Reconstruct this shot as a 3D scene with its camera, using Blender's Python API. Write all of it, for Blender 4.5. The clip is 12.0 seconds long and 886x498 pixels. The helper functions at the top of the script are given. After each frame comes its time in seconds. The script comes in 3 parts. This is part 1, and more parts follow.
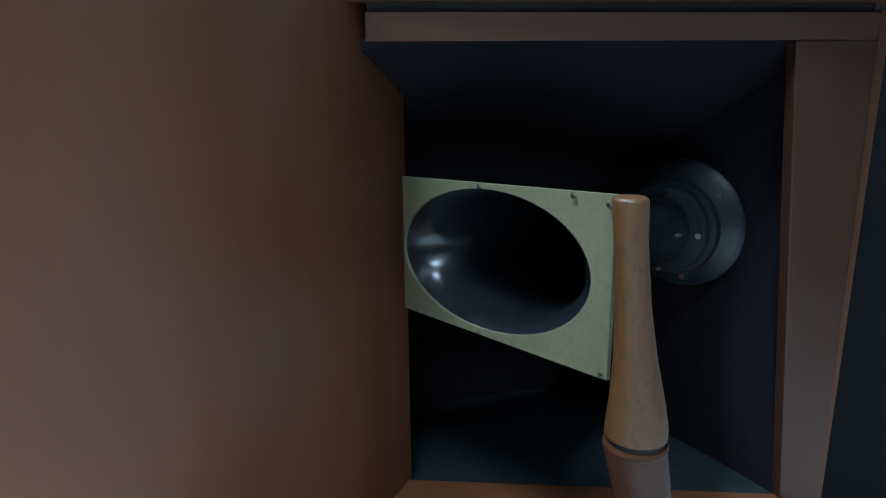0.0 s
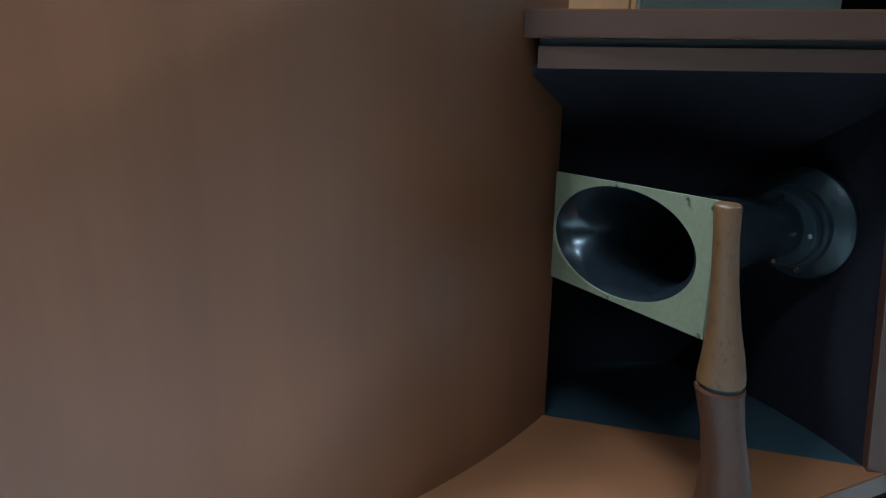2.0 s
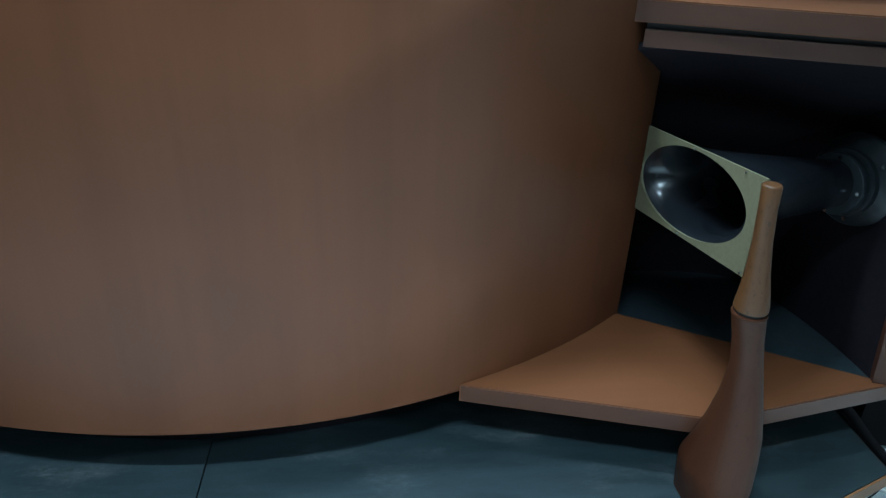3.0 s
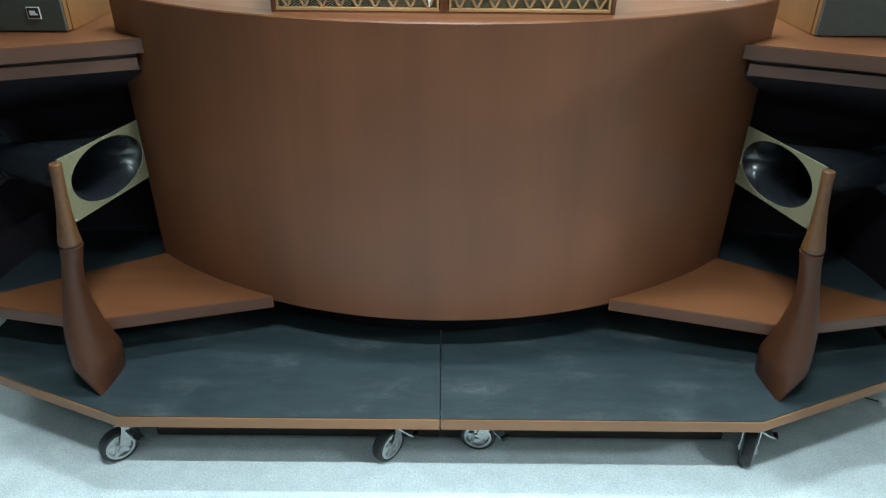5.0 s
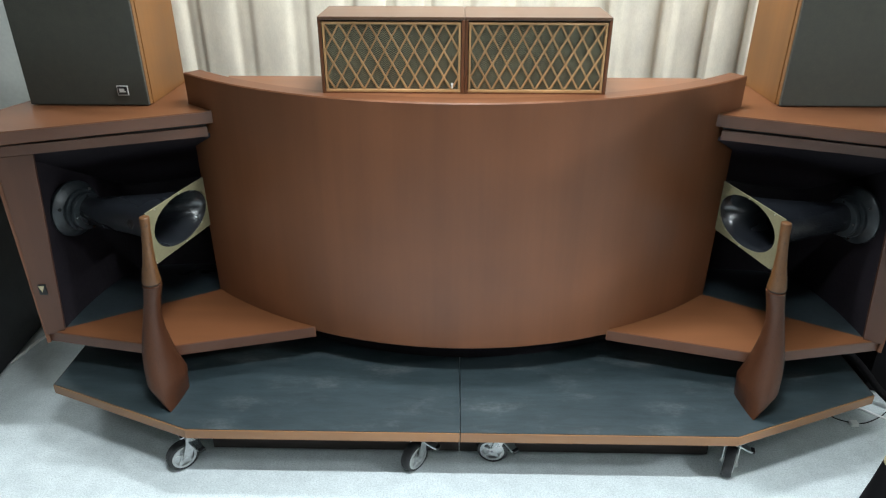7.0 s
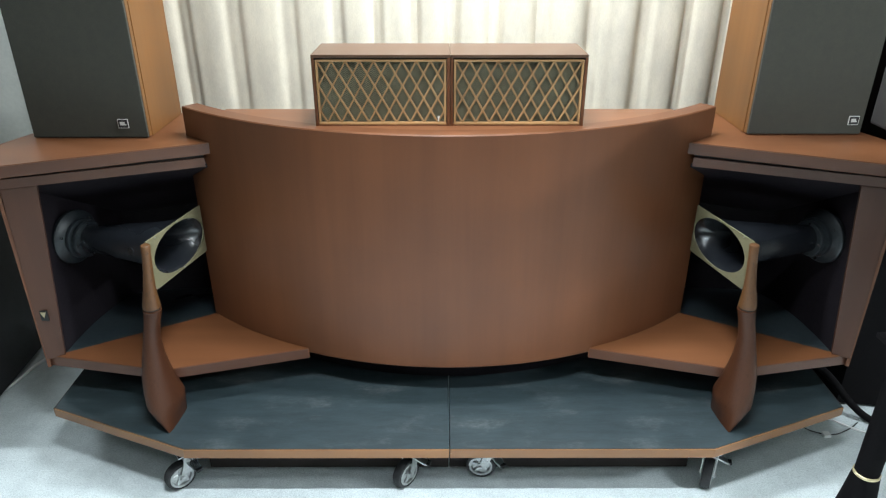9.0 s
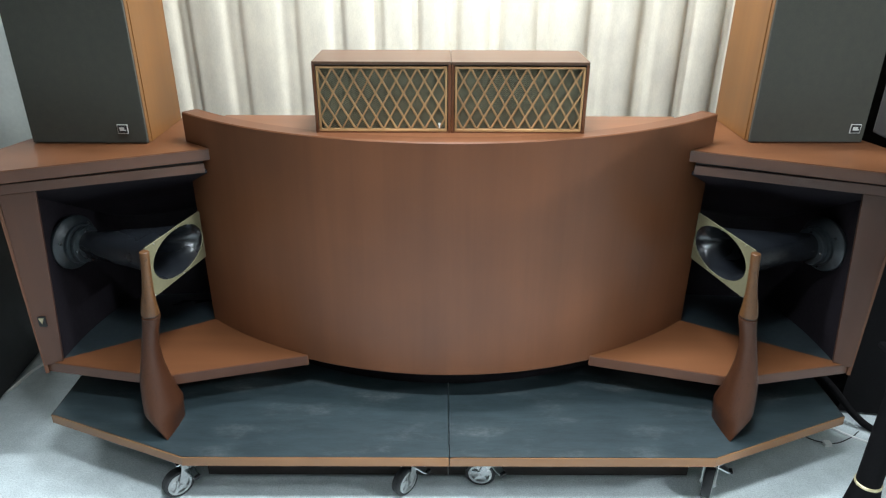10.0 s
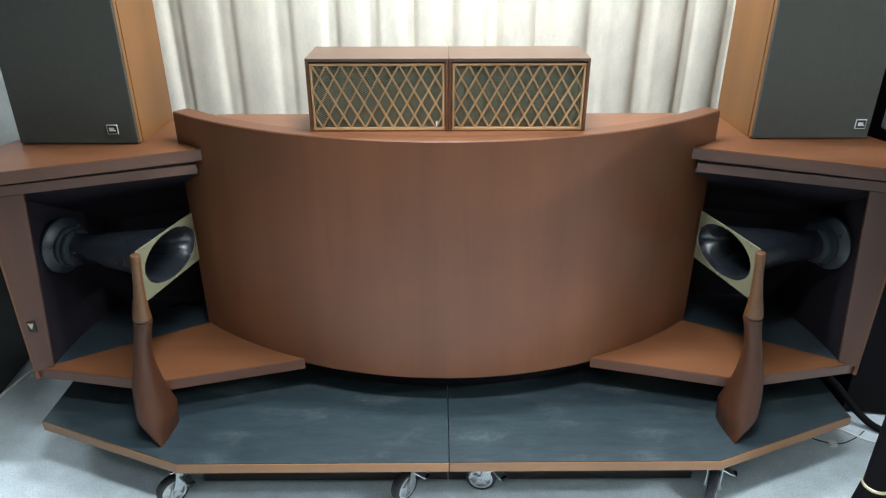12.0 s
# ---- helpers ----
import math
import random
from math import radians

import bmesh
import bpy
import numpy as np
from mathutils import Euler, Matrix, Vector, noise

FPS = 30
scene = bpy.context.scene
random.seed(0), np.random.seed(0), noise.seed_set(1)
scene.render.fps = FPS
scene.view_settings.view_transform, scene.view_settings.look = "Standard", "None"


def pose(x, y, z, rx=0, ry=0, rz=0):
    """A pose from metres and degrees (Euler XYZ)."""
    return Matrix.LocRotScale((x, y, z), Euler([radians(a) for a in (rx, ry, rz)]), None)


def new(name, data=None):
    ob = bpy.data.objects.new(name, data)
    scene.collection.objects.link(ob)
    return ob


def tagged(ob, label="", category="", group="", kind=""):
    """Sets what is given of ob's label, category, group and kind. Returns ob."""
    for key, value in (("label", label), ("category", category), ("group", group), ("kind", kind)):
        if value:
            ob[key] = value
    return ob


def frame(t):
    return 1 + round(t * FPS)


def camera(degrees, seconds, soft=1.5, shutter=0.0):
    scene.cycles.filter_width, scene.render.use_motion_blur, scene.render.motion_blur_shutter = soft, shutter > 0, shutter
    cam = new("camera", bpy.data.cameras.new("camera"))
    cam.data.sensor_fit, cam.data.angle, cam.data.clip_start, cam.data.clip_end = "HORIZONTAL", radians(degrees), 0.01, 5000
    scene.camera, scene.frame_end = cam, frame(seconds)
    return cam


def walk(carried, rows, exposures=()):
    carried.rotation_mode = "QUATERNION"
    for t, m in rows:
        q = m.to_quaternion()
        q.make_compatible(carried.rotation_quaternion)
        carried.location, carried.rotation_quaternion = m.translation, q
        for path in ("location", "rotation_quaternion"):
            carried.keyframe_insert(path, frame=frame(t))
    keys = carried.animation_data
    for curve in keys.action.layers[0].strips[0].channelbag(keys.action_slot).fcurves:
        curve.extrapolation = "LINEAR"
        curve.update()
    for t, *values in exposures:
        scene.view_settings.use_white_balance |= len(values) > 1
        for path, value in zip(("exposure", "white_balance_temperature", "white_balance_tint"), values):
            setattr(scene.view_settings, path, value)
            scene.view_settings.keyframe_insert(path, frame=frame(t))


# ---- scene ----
cam = camera(65.73, 12.0, 1.2)
ROWS = [
    (0.0, 0.5100, -0.2277, 0.9254, 75.74, 0.44, -26.14),
    (0.5, 0.4881, -0.3217, 0.9389, 75.48, -0.63, -23.81),
    (1.0, 0.4694, -0.4159, 0.9593, 75.45, -0.82, -18.93),
    (1.5, 0.4569, -0.5031, 0.9515, 74.92, -0.63, -15.77),
    (2.0, 0.4137, -0.4297, 0.9845, 73.70, -0.63, -13.66),
    (2.5, 0.3776, -0.4956, 1.0926, 67.21, -1.69, -9.28),
    (2.8, 0.3431, -0.6010, 1.1442, 64.02, -2.69, -5.92),
    (3.0, 0.3037, -0.6672, 1.1705, 62.93, -2.14, -5.81),
    (3.2, 0.2600, -0.7300, 1.2050, 61.65, -1.40, -6.30),
    (4.8, 0.0200, -1.2120, 1.4150, 60.46, -0.20, -0.30),
    (5.0, -0.0004, -1.2425, 1.4414, 59.94, -0.52, 0.16),
    (5.5, -0.0370, -1.3066, 1.5009, 58.05, 0.18, 0.46),
    (6.0, -0.0134, -1.3772, 1.5424, 58.60, -0.12, 1.24),
    (6.5, -0.0028, -1.4536, 1.5828, 60.49, -0.23, 1.82),
    (7.0, -0.0228, -1.5004, 1.6126, 62.57, -0.07, 1.08),
    (9.0, -0.0244, -1.5804, 1.6699, 64.14, -0.02, -0.13),
    (9.5, -0.0286, -1.5700, 1.6740, 64.39, -0.10, -0.26),
    (10.0, -0.0270, -1.5672, 1.6778, 64.39, -0.24, -0.08),
    (10.5, -0.0217, -1.5505, 1.6836, 63.61, 0.10, -0.12),
    (11.0, -0.0284, -1.5539, 1.6589, 64.32, 0.12, -0.59),
    (11.5, -0.0135, -1.5412, 1.6576, 64.36, 0.08, -0.28),
    (12.0, -0.0290, -1.5221, 1.6699, 64.12, 0.05, -0.45),
]
walk(cam, [(t, pose(x, y, z, rx, ry, rz)) for t, x, y, z, rx, ry, rz in ROWS], exposures=[(0.0, -0.33, 4950, 0), (0.7, -0.31, 4850, -1), (1.5, -0.26, 4750, -3), (2.5, -0.48, 4950, -3), (3.2, -0.50, 5100, -2), (5.0, -0.34, 5900, 2), (6.0, -0.32, 6250, 9), (6.7, -0.15, 6350, 12), (9.0, 0.0, 6250, 11), (12.0, -0.02, 6000, 12)])

# ---- light ----
scene.world = bpy.data.worlds.new("world")
scene.world.use_nodes = True
bg = scene.world.node_tree.nodes["Background"]
bg.inputs[0].default_value = (0.75, 0.85, 1.0, 1)
bg.inputs[1].default_value = 0.01


def area_lamp(name, m, sx, sy, power, colour):
    data = bpy.data.lights.new(name, "AREA")
    data.shape, data.size, data.size_y, data.energy, data.color = "RECTANGLE", sx, sy, power, colour
    ob = new(name, data)
    ob.matrix_world = m
    return ob


TUBE = (0.90, 0.985, 1.0)
# x, y, length along x, length along y, watts, beam spread in degrees, narrowed to dim the ends
LAMPS = [(0.0, -0.85, 0.6, 0.06, 36, 96), (0.0, 0.28, 0.5, 0.04, 24, 140), (0.0, -1.87, 0.6, 0.06, 14, 110),
         # next two are added fill: one brightens the curtain, one the left wall
         (0.25, 0.70, 1.2, 0.06, 31, 160), (-2.2, 0.95, 0.5, 0.06, 13, 160), (3.3, -1.35, 0.26, 0.26, 130, 180)]
for lx, ly, wx, wy, watts, fan in LAMPS:
    area_lamp("ceiling_lamp_light", pose(lx, ly, 2.50), wx, wy, watts, TUBE).data.spread = radians(fan)


# ---- materials ----
def mat(name, colour, rough=0.5, metal=0.0, coat=0.0):
    m = bpy.data.materials.new(name)
    m.use_nodes = True
    b = m.node_tree.nodes["Principled BSDF"]
    b.inputs["Base Color"].default_value = (*colour, 1)
    b.inputs["Roughness"].default_value = rough
    b.inputs["Metallic"].default_value = metal
    b.inputs["Coat Weight"].default_value = coat
    return m


def nodes_of(m):
    t = m.node_tree
    return t, t.nodes, t.links, t.nodes["Principled BSDF"]


def noise_at(m, scale, stretch=(1, 1, 1), detail=4.0, rough=0.6, distort=0.0):
    t, n, l, b = nodes_of(m)
    tc = n.new("ShaderNodeTexCoord")
    mp = n.new("ShaderNodeMapping")
    mp.inputs["Scale"].default_value = stretch
    nz = n.new("ShaderNodeTexNoise")
    nz.inputs["Scale"].default_value = scale
    nz.inputs["Detail"].default_value = detail
    nz.inputs["Roughness"].default_value = rough
    nz.inputs["Distortion"].default_value = distort
    l.new(tc.outputs["Object"], mp.inputs["Vector"])
    l.new(mp.outputs["Vector"], nz.inputs["Vector"])
    return nz


def ramp(m, src, stops):
    t, n, l, b = nodes_of(m)
    r = n.new("ShaderNodeValToRGB")
    while len(r.color_ramp.elements) < len(stops):
        r.color_ramp.elements.new(0.5)
    for e, (p, c) in zip(r.color_ramp.elements, stops):
        e.position, e.color = p, (*c, 1)
    l.new(src, r.inputs[0])
    return r.outputs[0]


def mix(m, kind, fac, a, b2):
    t, n, l, b = nodes_of(m)
    x = n.new("ShaderNodeMix")
    x.data_type, x.blend_type = "RGBA", kind
    if isinstance(fac, float):
        x.inputs[0].default_value = fac
    else:
        l.new(fac, x.inputs[0])
    for k, v in ((6, a), (7, b2)):
        if isinstance(v, tuple):
            x.inputs[k].default_value = (*v, 1)
        else:
            l.new(v, x.inputs[k])
    return x.outputs[2]


def to_range(m, src, lo, hi):
    t, n, l, b = nodes_of(m)
    r = n.new("ShaderNodeMapRange")
    r.inputs["From Min"].default_value, r.inputs["From Max"].default_value = 0.15, 0.85
    r.inputs["To Min"].default_value, r.inputs["To Max"].default_value = lo, hi
    r.interpolation_type = "SMOOTHSTEP"
    l.new(src, r.inputs["Value"])
    return r.outputs[0]


def relief(m, src, strength, dist):
    t, n, l, b = nodes_of(m)
    bp = n.new("ShaderNodeBump")
    bp.inputs["Strength"].default_value, bp.inputs["Distance"].default_value = strength, dist
    l.new(src, bp.inputs["Height"])
    l.new(bp.outputs[0], b.inputs["Normal"])


def wood(name, dark, light, stretch, rough=0.36, bump=0.08, coat=0.0):
    """Veneer: long fibres across a broad figure, a few worn clouds."""
    m = mat(name, light, rough, 0.0, coat)
    t, n, l, b = nodes_of(m)
    figure = noise_at(m, 6.0, stretch, 3.0, 0.55, 0.4)
    fibre = noise_at(m, 60.0, stretch, 3.0, 0.7)
    cloud = noise_at(m, 2.2, (1, 1, 1), 2.0)
    mid = tuple((p + q) / 2 for p, q in zip(dark, light))
    base = ramp(m, figure.outputs[0], [(0.3, dark), (0.5, mid), (0.72, light)])
    streak = ramp(m, fibre.outputs[0], [(0.32, (0.93, 0.925, 0.92)), (0.6, (1, 1, 1))])
    c = mix(m, "MULTIPLY", 0.65, base, streak)
    wear = ramp(m, cloud.outputs[0], [(0.35, (0.86, 0.86, 0.87)), (0.65, (1.06, 1.05, 1.03))])
    c = mix(m, "MULTIPLY", 1.0, c, wear)
    l.new(c, b.inputs["Base Color"])
    l.new(to_range(m, cloud.outputs[0], rough - 0.05, rough + 0.07), b.inputs["Roughness"])
    relief(m, fibre.outputs[0], bump, 0.001)
    return m


UP, ALONG, DEEP = (1, 1, 0.05), (0.05, 1, 1), (1, 0.05, 1)
WALNUT = wood("walnut_veneer_upright", (0.110, 0.0405, 0.0170), (0.148, 0.0555, 0.0240), UP, 0.38, 0.025)
WALNUT.node_tree.nodes["Principled BSDF"].inputs["Specular IOR Level"].default_value = 0.32
WALNUT_FLAT = wood("walnut_veneer_flat", (0.130, 0.048, 0.0193), (0.187, 0.072, 0.029), ALONG, 0.36)
WALNUT_POST = wood("walnut_solid", (0.042, 0.0145, 0.0066), (0.068, 0.0245, 0.0108), (1, 1, 0.08), 0.4)
WALNUT_TURNED = wood("walnut_turned", (0.066, 0.026, 0.0068), (0.125, 0.052, 0.0145), (1, 1, 0.08), 0.46)
WALNUT_POST.node_tree.nodes["Principled BSDF"].inputs["Specular IOR Level"].default_value = 0.25
for m_, lowest in ((WALNUT_POST, 0.72), (WALNUT_TURNED, 0.55)):
    t_, n_, l_, b_ = nodes_of(m_)
    flk = noise_at(m_, 150.0, (1, 1, 0.45), 5.0, 0.8)
    src_ = b_.inputs["Base Color"].links[0].from_socket
    c_ = mix(m_, "MULTIPLY", 1.0, src_, ramp(m_, flk.outputs[0], [(0.37, (lowest, lowest * 0.95, lowest * 0.9)), (0.46, (1, 1, 1))]))
    l_.new(c_, b_.inputs["Base Color"])
# walnut darkened for rail, front edges and stile: their dim light in the colour
WALNUT_FRONT_SHADE = wood("walnut_front_shade", (0.080, 0.033, 0.019), (0.115, 0.049, 0.028), ALONG, 0.38)
WALNUT_STILE_SHADED = wood("walnut_stile_shaded", (0.066, 0.0245, 0.0120), (0.098, 0.037, 0.0185), UP, 0.48)
TEAK = wood("teak_veneer", (0.165, 0.066, 0.0145), (0.245, 0.102, 0.025), UP, 0.42)
LATTICE = wood("lattice_wood", (0.36, 0.195, 0.080), (0.52, 0.305, 0.135), (1, 1, 1), 0.5)
EDGE = wood("platform_edging", (0.15, 0.068, 0.024), (0.225, 0.104, 0.038), ALONG, 0.45)
WALNUT_PALE = wood("walnut_veneer_pale", (0.085, 0.041, 0.0215), (0.118, 0.060, 0.033), ALONG, 0.40)
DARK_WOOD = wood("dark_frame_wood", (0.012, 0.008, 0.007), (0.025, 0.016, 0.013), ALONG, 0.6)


def plain(name, dark, light, scale, rough, bump=0.1, dist=0.001, metal=0.0, stretch=(1, 1, 1), coat=0.0):
    m = mat(name, light, rough, metal, coat)
    t, n, l, b = nodes_of(m)
    fine = noise_at(m, scale, stretch, 4.0, 0.65)
    broad = noise_at(m, scale / 18.0, stretch, 3.0)
    c = ramp(m, fine.outputs[0], [(0.3, dark), (0.7, light)])
    c = mix(m, "MULTIPLY", 1.0, c, ramp(m, broad.outputs[0], [(0.3, (0.85, 0.85, 0.86)), (0.7, (1.05, 1.05, 1.04))]))
    l.new(c, b.inputs["Base Color"])
    l.new(to_range(m, broad.outputs[0], max(rough - 0.06, 0.02), rough + 0.08), b.inputs["Roughness"])
    relief(m, fine.outputs[0], bump, dist)
    return m


BLACK = plain("black_horn_paint", (0.013, 0.0105, 0.0135), (0.020, 0.0165, 0.0205), 60, 0.6, 0.15)
BLACK_GLOSS = plain("black_horn_metal", (0.007, 0.008, 0.010), (0.013, 0.015, 0.019), 40, 0.25, 0.05)
BLACK_GLOSS.node_tree.nodes["Principled BSDF"].inputs["Specular IOR Level"].default_value = 0.85
BLACK.node_tree.nodes["Principled BSDF"].inputs["Specular IOR Level"].default_value = 0.15
RAMP_PAINT = plain("blue_black_paint", (0.020, 0.027, 0.031), (0.034, 0.046, 0.052), 50, 0.30, 0.12)
DRIVER_PAINT = plain("grey_black_cast_metal", (0.014, 0.018, 0.021), (0.024, 0.031, 0.036), 90, 0.38, 0.2)
PLATE = plain("olive_gold_paint", (0.150, 0.135, 0.077), (0.190, 0.171, 0.100), 120, 0.5, 0.2)
CLOTH = plain("charcoal_grille_cloth", (0.045, 0.043, 0.034), (0.072, 0.069, 0.056), 700, 0.95, 0.5)
CHROME = plain("zinc_plated_steel", (0.55, 0.56, 0.57), (0.75, 0.76, 0.77), 90, 0.25, 0.05, metal=1.0)
ZINC = plain("dull_zinc", (0.40, 0.41, 0.41), (0.55, 0.56, 0.56), 90, 0.30, 0.05, metal=0.9)
STEEL = plain("dull_steel", (0.4, 0.41, 0.42), (0.6, 0.6, 0.6), 90, 0.35, 0.05, metal=1.0)
RUBBER = plain("black_rubber", (0.011, 0.011, 0.012), (0.021, 0.021, 0.023), 150, 0.72, 0.2)
BLACK_PLASTIC = plain("black_vinyl", (0.012, 0.012, 0.013), (0.022, 0.021, 0.023), 200, 0.5, 0.2)
CABINET_BLACK = plain("matt_black_cabinet", (0.004, 0.0035, 0.004), (0.007, 0.0065, 0.007), 150, 0.8, 0.2)
CABINET_BLACK.node_tree.nodes["Principled BSDF"].inputs["Specular IOR Level"].default_value = 0.06
WHITE_PLASTIC = mat("white_plastic", (0.75, 0.76, 0.74), 0.4)
BRASS = plain("brass", (0.5, 0.4, 0.2), (0.66, 0.58, 0.40), 80, 0.5, 0.05, metal=0.6)
BADGE_SILVER = plain("badge_silver", (0.6, 0.6, 0.58), (0.75, 0.75, 0.72), 80, 0.35, 0.02)
BADGE_BLACK = mat("badge_black", (0.012, 0.012, 0.012), 0.4)
CURTAIN = plain("cream_curtain_cloth", (0.71, 0.63, 0.505), (0.79, 0.71, 0.585), 260, 0.95, 0.3, stretch=(1, 1, 0.4))
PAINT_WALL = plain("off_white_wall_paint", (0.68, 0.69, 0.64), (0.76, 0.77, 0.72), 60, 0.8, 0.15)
# grey for the unseen south and west walls, to weaken bounced fill light
LOW_BOUNCE_WALL = plain("low_bounce_grey", (0.26, 0.26, 0.25), (0.32, 0.32, 0.31), 60, 0.85, 0.15)
CEILING = plain("white_ceiling_board", (0.72, 0.72, 0.7), (0.8, 0.8, 0.78), 80, 0.9, 0.3)
SHADE = mat("lamp_housing_white", (0.8, 0.8, 0.8), 0.5)

FLOOR = mat("speckled_grey_vinyl", (0.5, 0.52, 0.52), 0.55)
t_, n_, l_, b_ = nodes_of(FLOOR)
f1 = noise_at(FLOOR, 190.0, (1, 1, 1), 5.0, 0.8)
f2 = noise_at(FLOOR, 14.0, (1, 1, 1), 5.0, 0.7)
f3 = noise_at(FLOOR, 1.6, (1, 1, 1), 3.0)
c_ = ramp(FLOOR, f1.outputs[0], [(0.34, (0.38, 0.42, 0.43)), (0.52, (0.58, 0.63, 0.635)), (0.7, (0.69, 0.735, 0.735))])
c_ = mix(FLOOR, "MULTIPLY", 1.0, c_, ramp(FLOOR, f2.outputs[0], [(0.3, (0.84, 0.85, 0.86)), (0.68, (1.04, 1.04, 1.04))]))
c_ = mix(FLOOR, "MULTIPLY", 1.0, c_, ramp(FLOOR, f3.outputs[0], [(0.35, (0.92, 0.92, 0.92)), (0.65, (1.03, 1.03, 1.03))]))
l_.new(c_, b_.inputs["Base Color"])
relief(FLOOR, f1.outputs[0], 0.12, 0.001)

DECK = mat("worn_blue_black_ply", (0.03, 0.035, 0.038), 0.5)
t_, n_, l_, b_ = nodes_of(DECK)
d1 = noise_at(DECK, 34.0, (0.22, 1, 1), 5.0, 0.75, 0.3)
d2 = noise_at(DECK, 4.5, (0.6, 1, 1), 5.0, 0.7)
d3 = noise_at(DECK, 9.0, (0.45, 1, 1), 6.0, 0.7)
c_ = ramp(DECK, d1.outputs[0], [(0.3, (0.0130, 0.0215, 0.0250)), (0.7, (0.0265, 0.0405, 0.046))])
c_ = mix(DECK, "MULTIPLY", 1.0, c_, ramp(DECK, d2.outputs[0], [(0.3, (0.88, 0.88, 0.89)), (0.7, (1.12, 1.12, 1.10))]))
d4 = noise_at(DECK, 55.0, (0.5, 1, 1), 6.0, 0.8)
scuff = ramp(DECK, d3.outputs[0], [(0.52, (0, 0, 0)), (0.74, (0.62, 0.62, 0.62))])
scuff = mix(DECK, "MULTIPLY", 1.0, scuff, ramp(DECK, d4.outputs[0], [(0.40, (0.12, 0.12, 0.12)), (0.62, (1, 1, 1))]))
c_ = mix(DECK, "MIX", scuff, c_, (0.13, 0.14, 0.14))
l_.new(c_, b_.inputs["Base Color"])
l_.new(to_range(DECK, d2.outputs[0], 0.42, 0.56), b_.inputs["Roughness"])
relief(DECK, d1.outputs[0], 0.15, 0.001)

WEAVE = mat("grey_zigzag_weave", (0.2, 0.2, 0.17), 0.9)
t_, n_, l_, b_ = nodes_of(WEAVE)
tc_ = n_.new("ShaderNodeTexCoord")
sp_ = n_.new("ShaderNodeSeparateXYZ")
l_.new(tc_.outputs["Object"], sp_.inputs[0])


def calc(op, a, b=None):
    k = n_.new("ShaderNodeMath")
    k.operation = op
    for i, v in enumerate((a, b)):
        if v is None:
            continue
        if isinstance(v, (int, float)):
            k.inputs[i].default_value = v
        else:
            l_.new(v, k.inputs[i])
    return k.outputs[0]


zig = calc("ABSOLUTE", calc("SUBTRACT", calc("FRACT", calc("MULTIPLY", sp_.outputs[0], 105.0)), 0.5))
zag = calc("SINE", calc("MULTIPLY", calc("ADD", calc("MULTIPLY", sp_.outputs[2], 180.0), calc("MULTIPLY", zig, 1.7)), 6.283))
c_ = ramp(WEAVE, calc("ADD", calc("MULTIPLY", zag, 0.5), 0.5), [(0.46, (0.012, 0.014, 0.010)), (0.70, (0.31, 0.29, 0.195))])
w2 = noise_at(WEAVE, 60.0, (1, 1, 1), 4.0)
c_ = mix(WEAVE, "MULTIPLY", 1.0, c_, ramp(WEAVE, w2.outputs[0], [(0.3, (0.7, 0.72, 0.7)), (0.7, (1.1, 1.1, 1.08))]))
l_.new(c_, b_.inputs["Base Color"])


# ---- mesh helpers ----
ORIGIN = {}


def thing(name, at, label, category, group="", kind=""):
    ob = new(name)
    ob.empty_display_size = 0.05
    ob.location = at
    ORIGIN[ob.name] = Vector(at)
    return tagged(ob, label, category, group, kind)


def base_of(ob):
    while ob.parent:
        ob = ob.parent
    return ORIGIN.get(ob.name, Vector((0, 0, 0)))


def part(name, bm, material, parent=None, label="", smooth=False):
    """One mesh, its points given in the world, under a thing or a part."""
    bmesh.ops.recalc_face_normals(bm, faces=bm.faces)
    if parent:
        bm.transform(Matrix.Translation(-base_of(parent)))
    me = bpy.data.meshes.new(name)
    bm.to_mesh(me)
    bm.free()
    me.materials.append(material)
    if smooth:
        me.polygons.foreach_set("use_smooth", [True] * len(me.polygons))
        me.set_sharp_from_angle(angle=radians(38))
    ob = new(name, me)
    ob.parent = parent
    if label:
        ob["label"] = label
    return ob


def soften(bm, w, seg=2):
    if w:
        edges = [e for e in bm.edges if len(e.link_faces) == 2 and e.calc_face_angle(0) > 0.5]
        bmesh.ops.bevel(bm, geom=edges, offset=w, segments=seg, affect="EDGES", profile=0.6, clamp_overlap=True)
    return bm


def box(x0, x1, y0, y1, z0, z1, w=0.0):
    bm = bmesh.new()
    bmesh.ops.create_cube(bm, size=1)
    bm.transform(Matrix.Translation(((x0 + x1) / 2, (y0 + y1) / 2, (z0 + z1) / 2)) @ Matrix.Diagonal((x1 - x0, y1 - y0, z1 - z0, 1)))
    return soften(bm, w)


def prism(poly, z0, z1, w=0.0):
    bm = bmesh.new()
    low = [bm.verts.new((x, y, z0)) for x, y in poly]
    top = [bm.verts.new((x, y, z1)) for x, y in poly]
    n = len(poly)
    bm.faces.new(low[::-1])
    bm.faces.new(top)
    for i in range(n):
        bm.faces.new((low[i], low[(i + 1) % n], top[(i + 1) % n], top[i]))
    return soften(bm, w)


def loft(rings, closed=True, caps=True):
    """Skin through rings of equally many points."""
    bm = bmesh.new()
    vs = [[bm.verts.new(p) for p in r] for r in rings]
    n = len(rings[0])
    for a, b in zip(vs, vs[1:]):
        for i in range(n if closed else n - 1):
            bm.faces.new((a[i], a[(i + 1) % n], b[(i + 1) % n], b[i]))
    if caps:
        bm.faces.new(vs[0][::-1])
        bm.faces.new(vs[-1])
    return bm


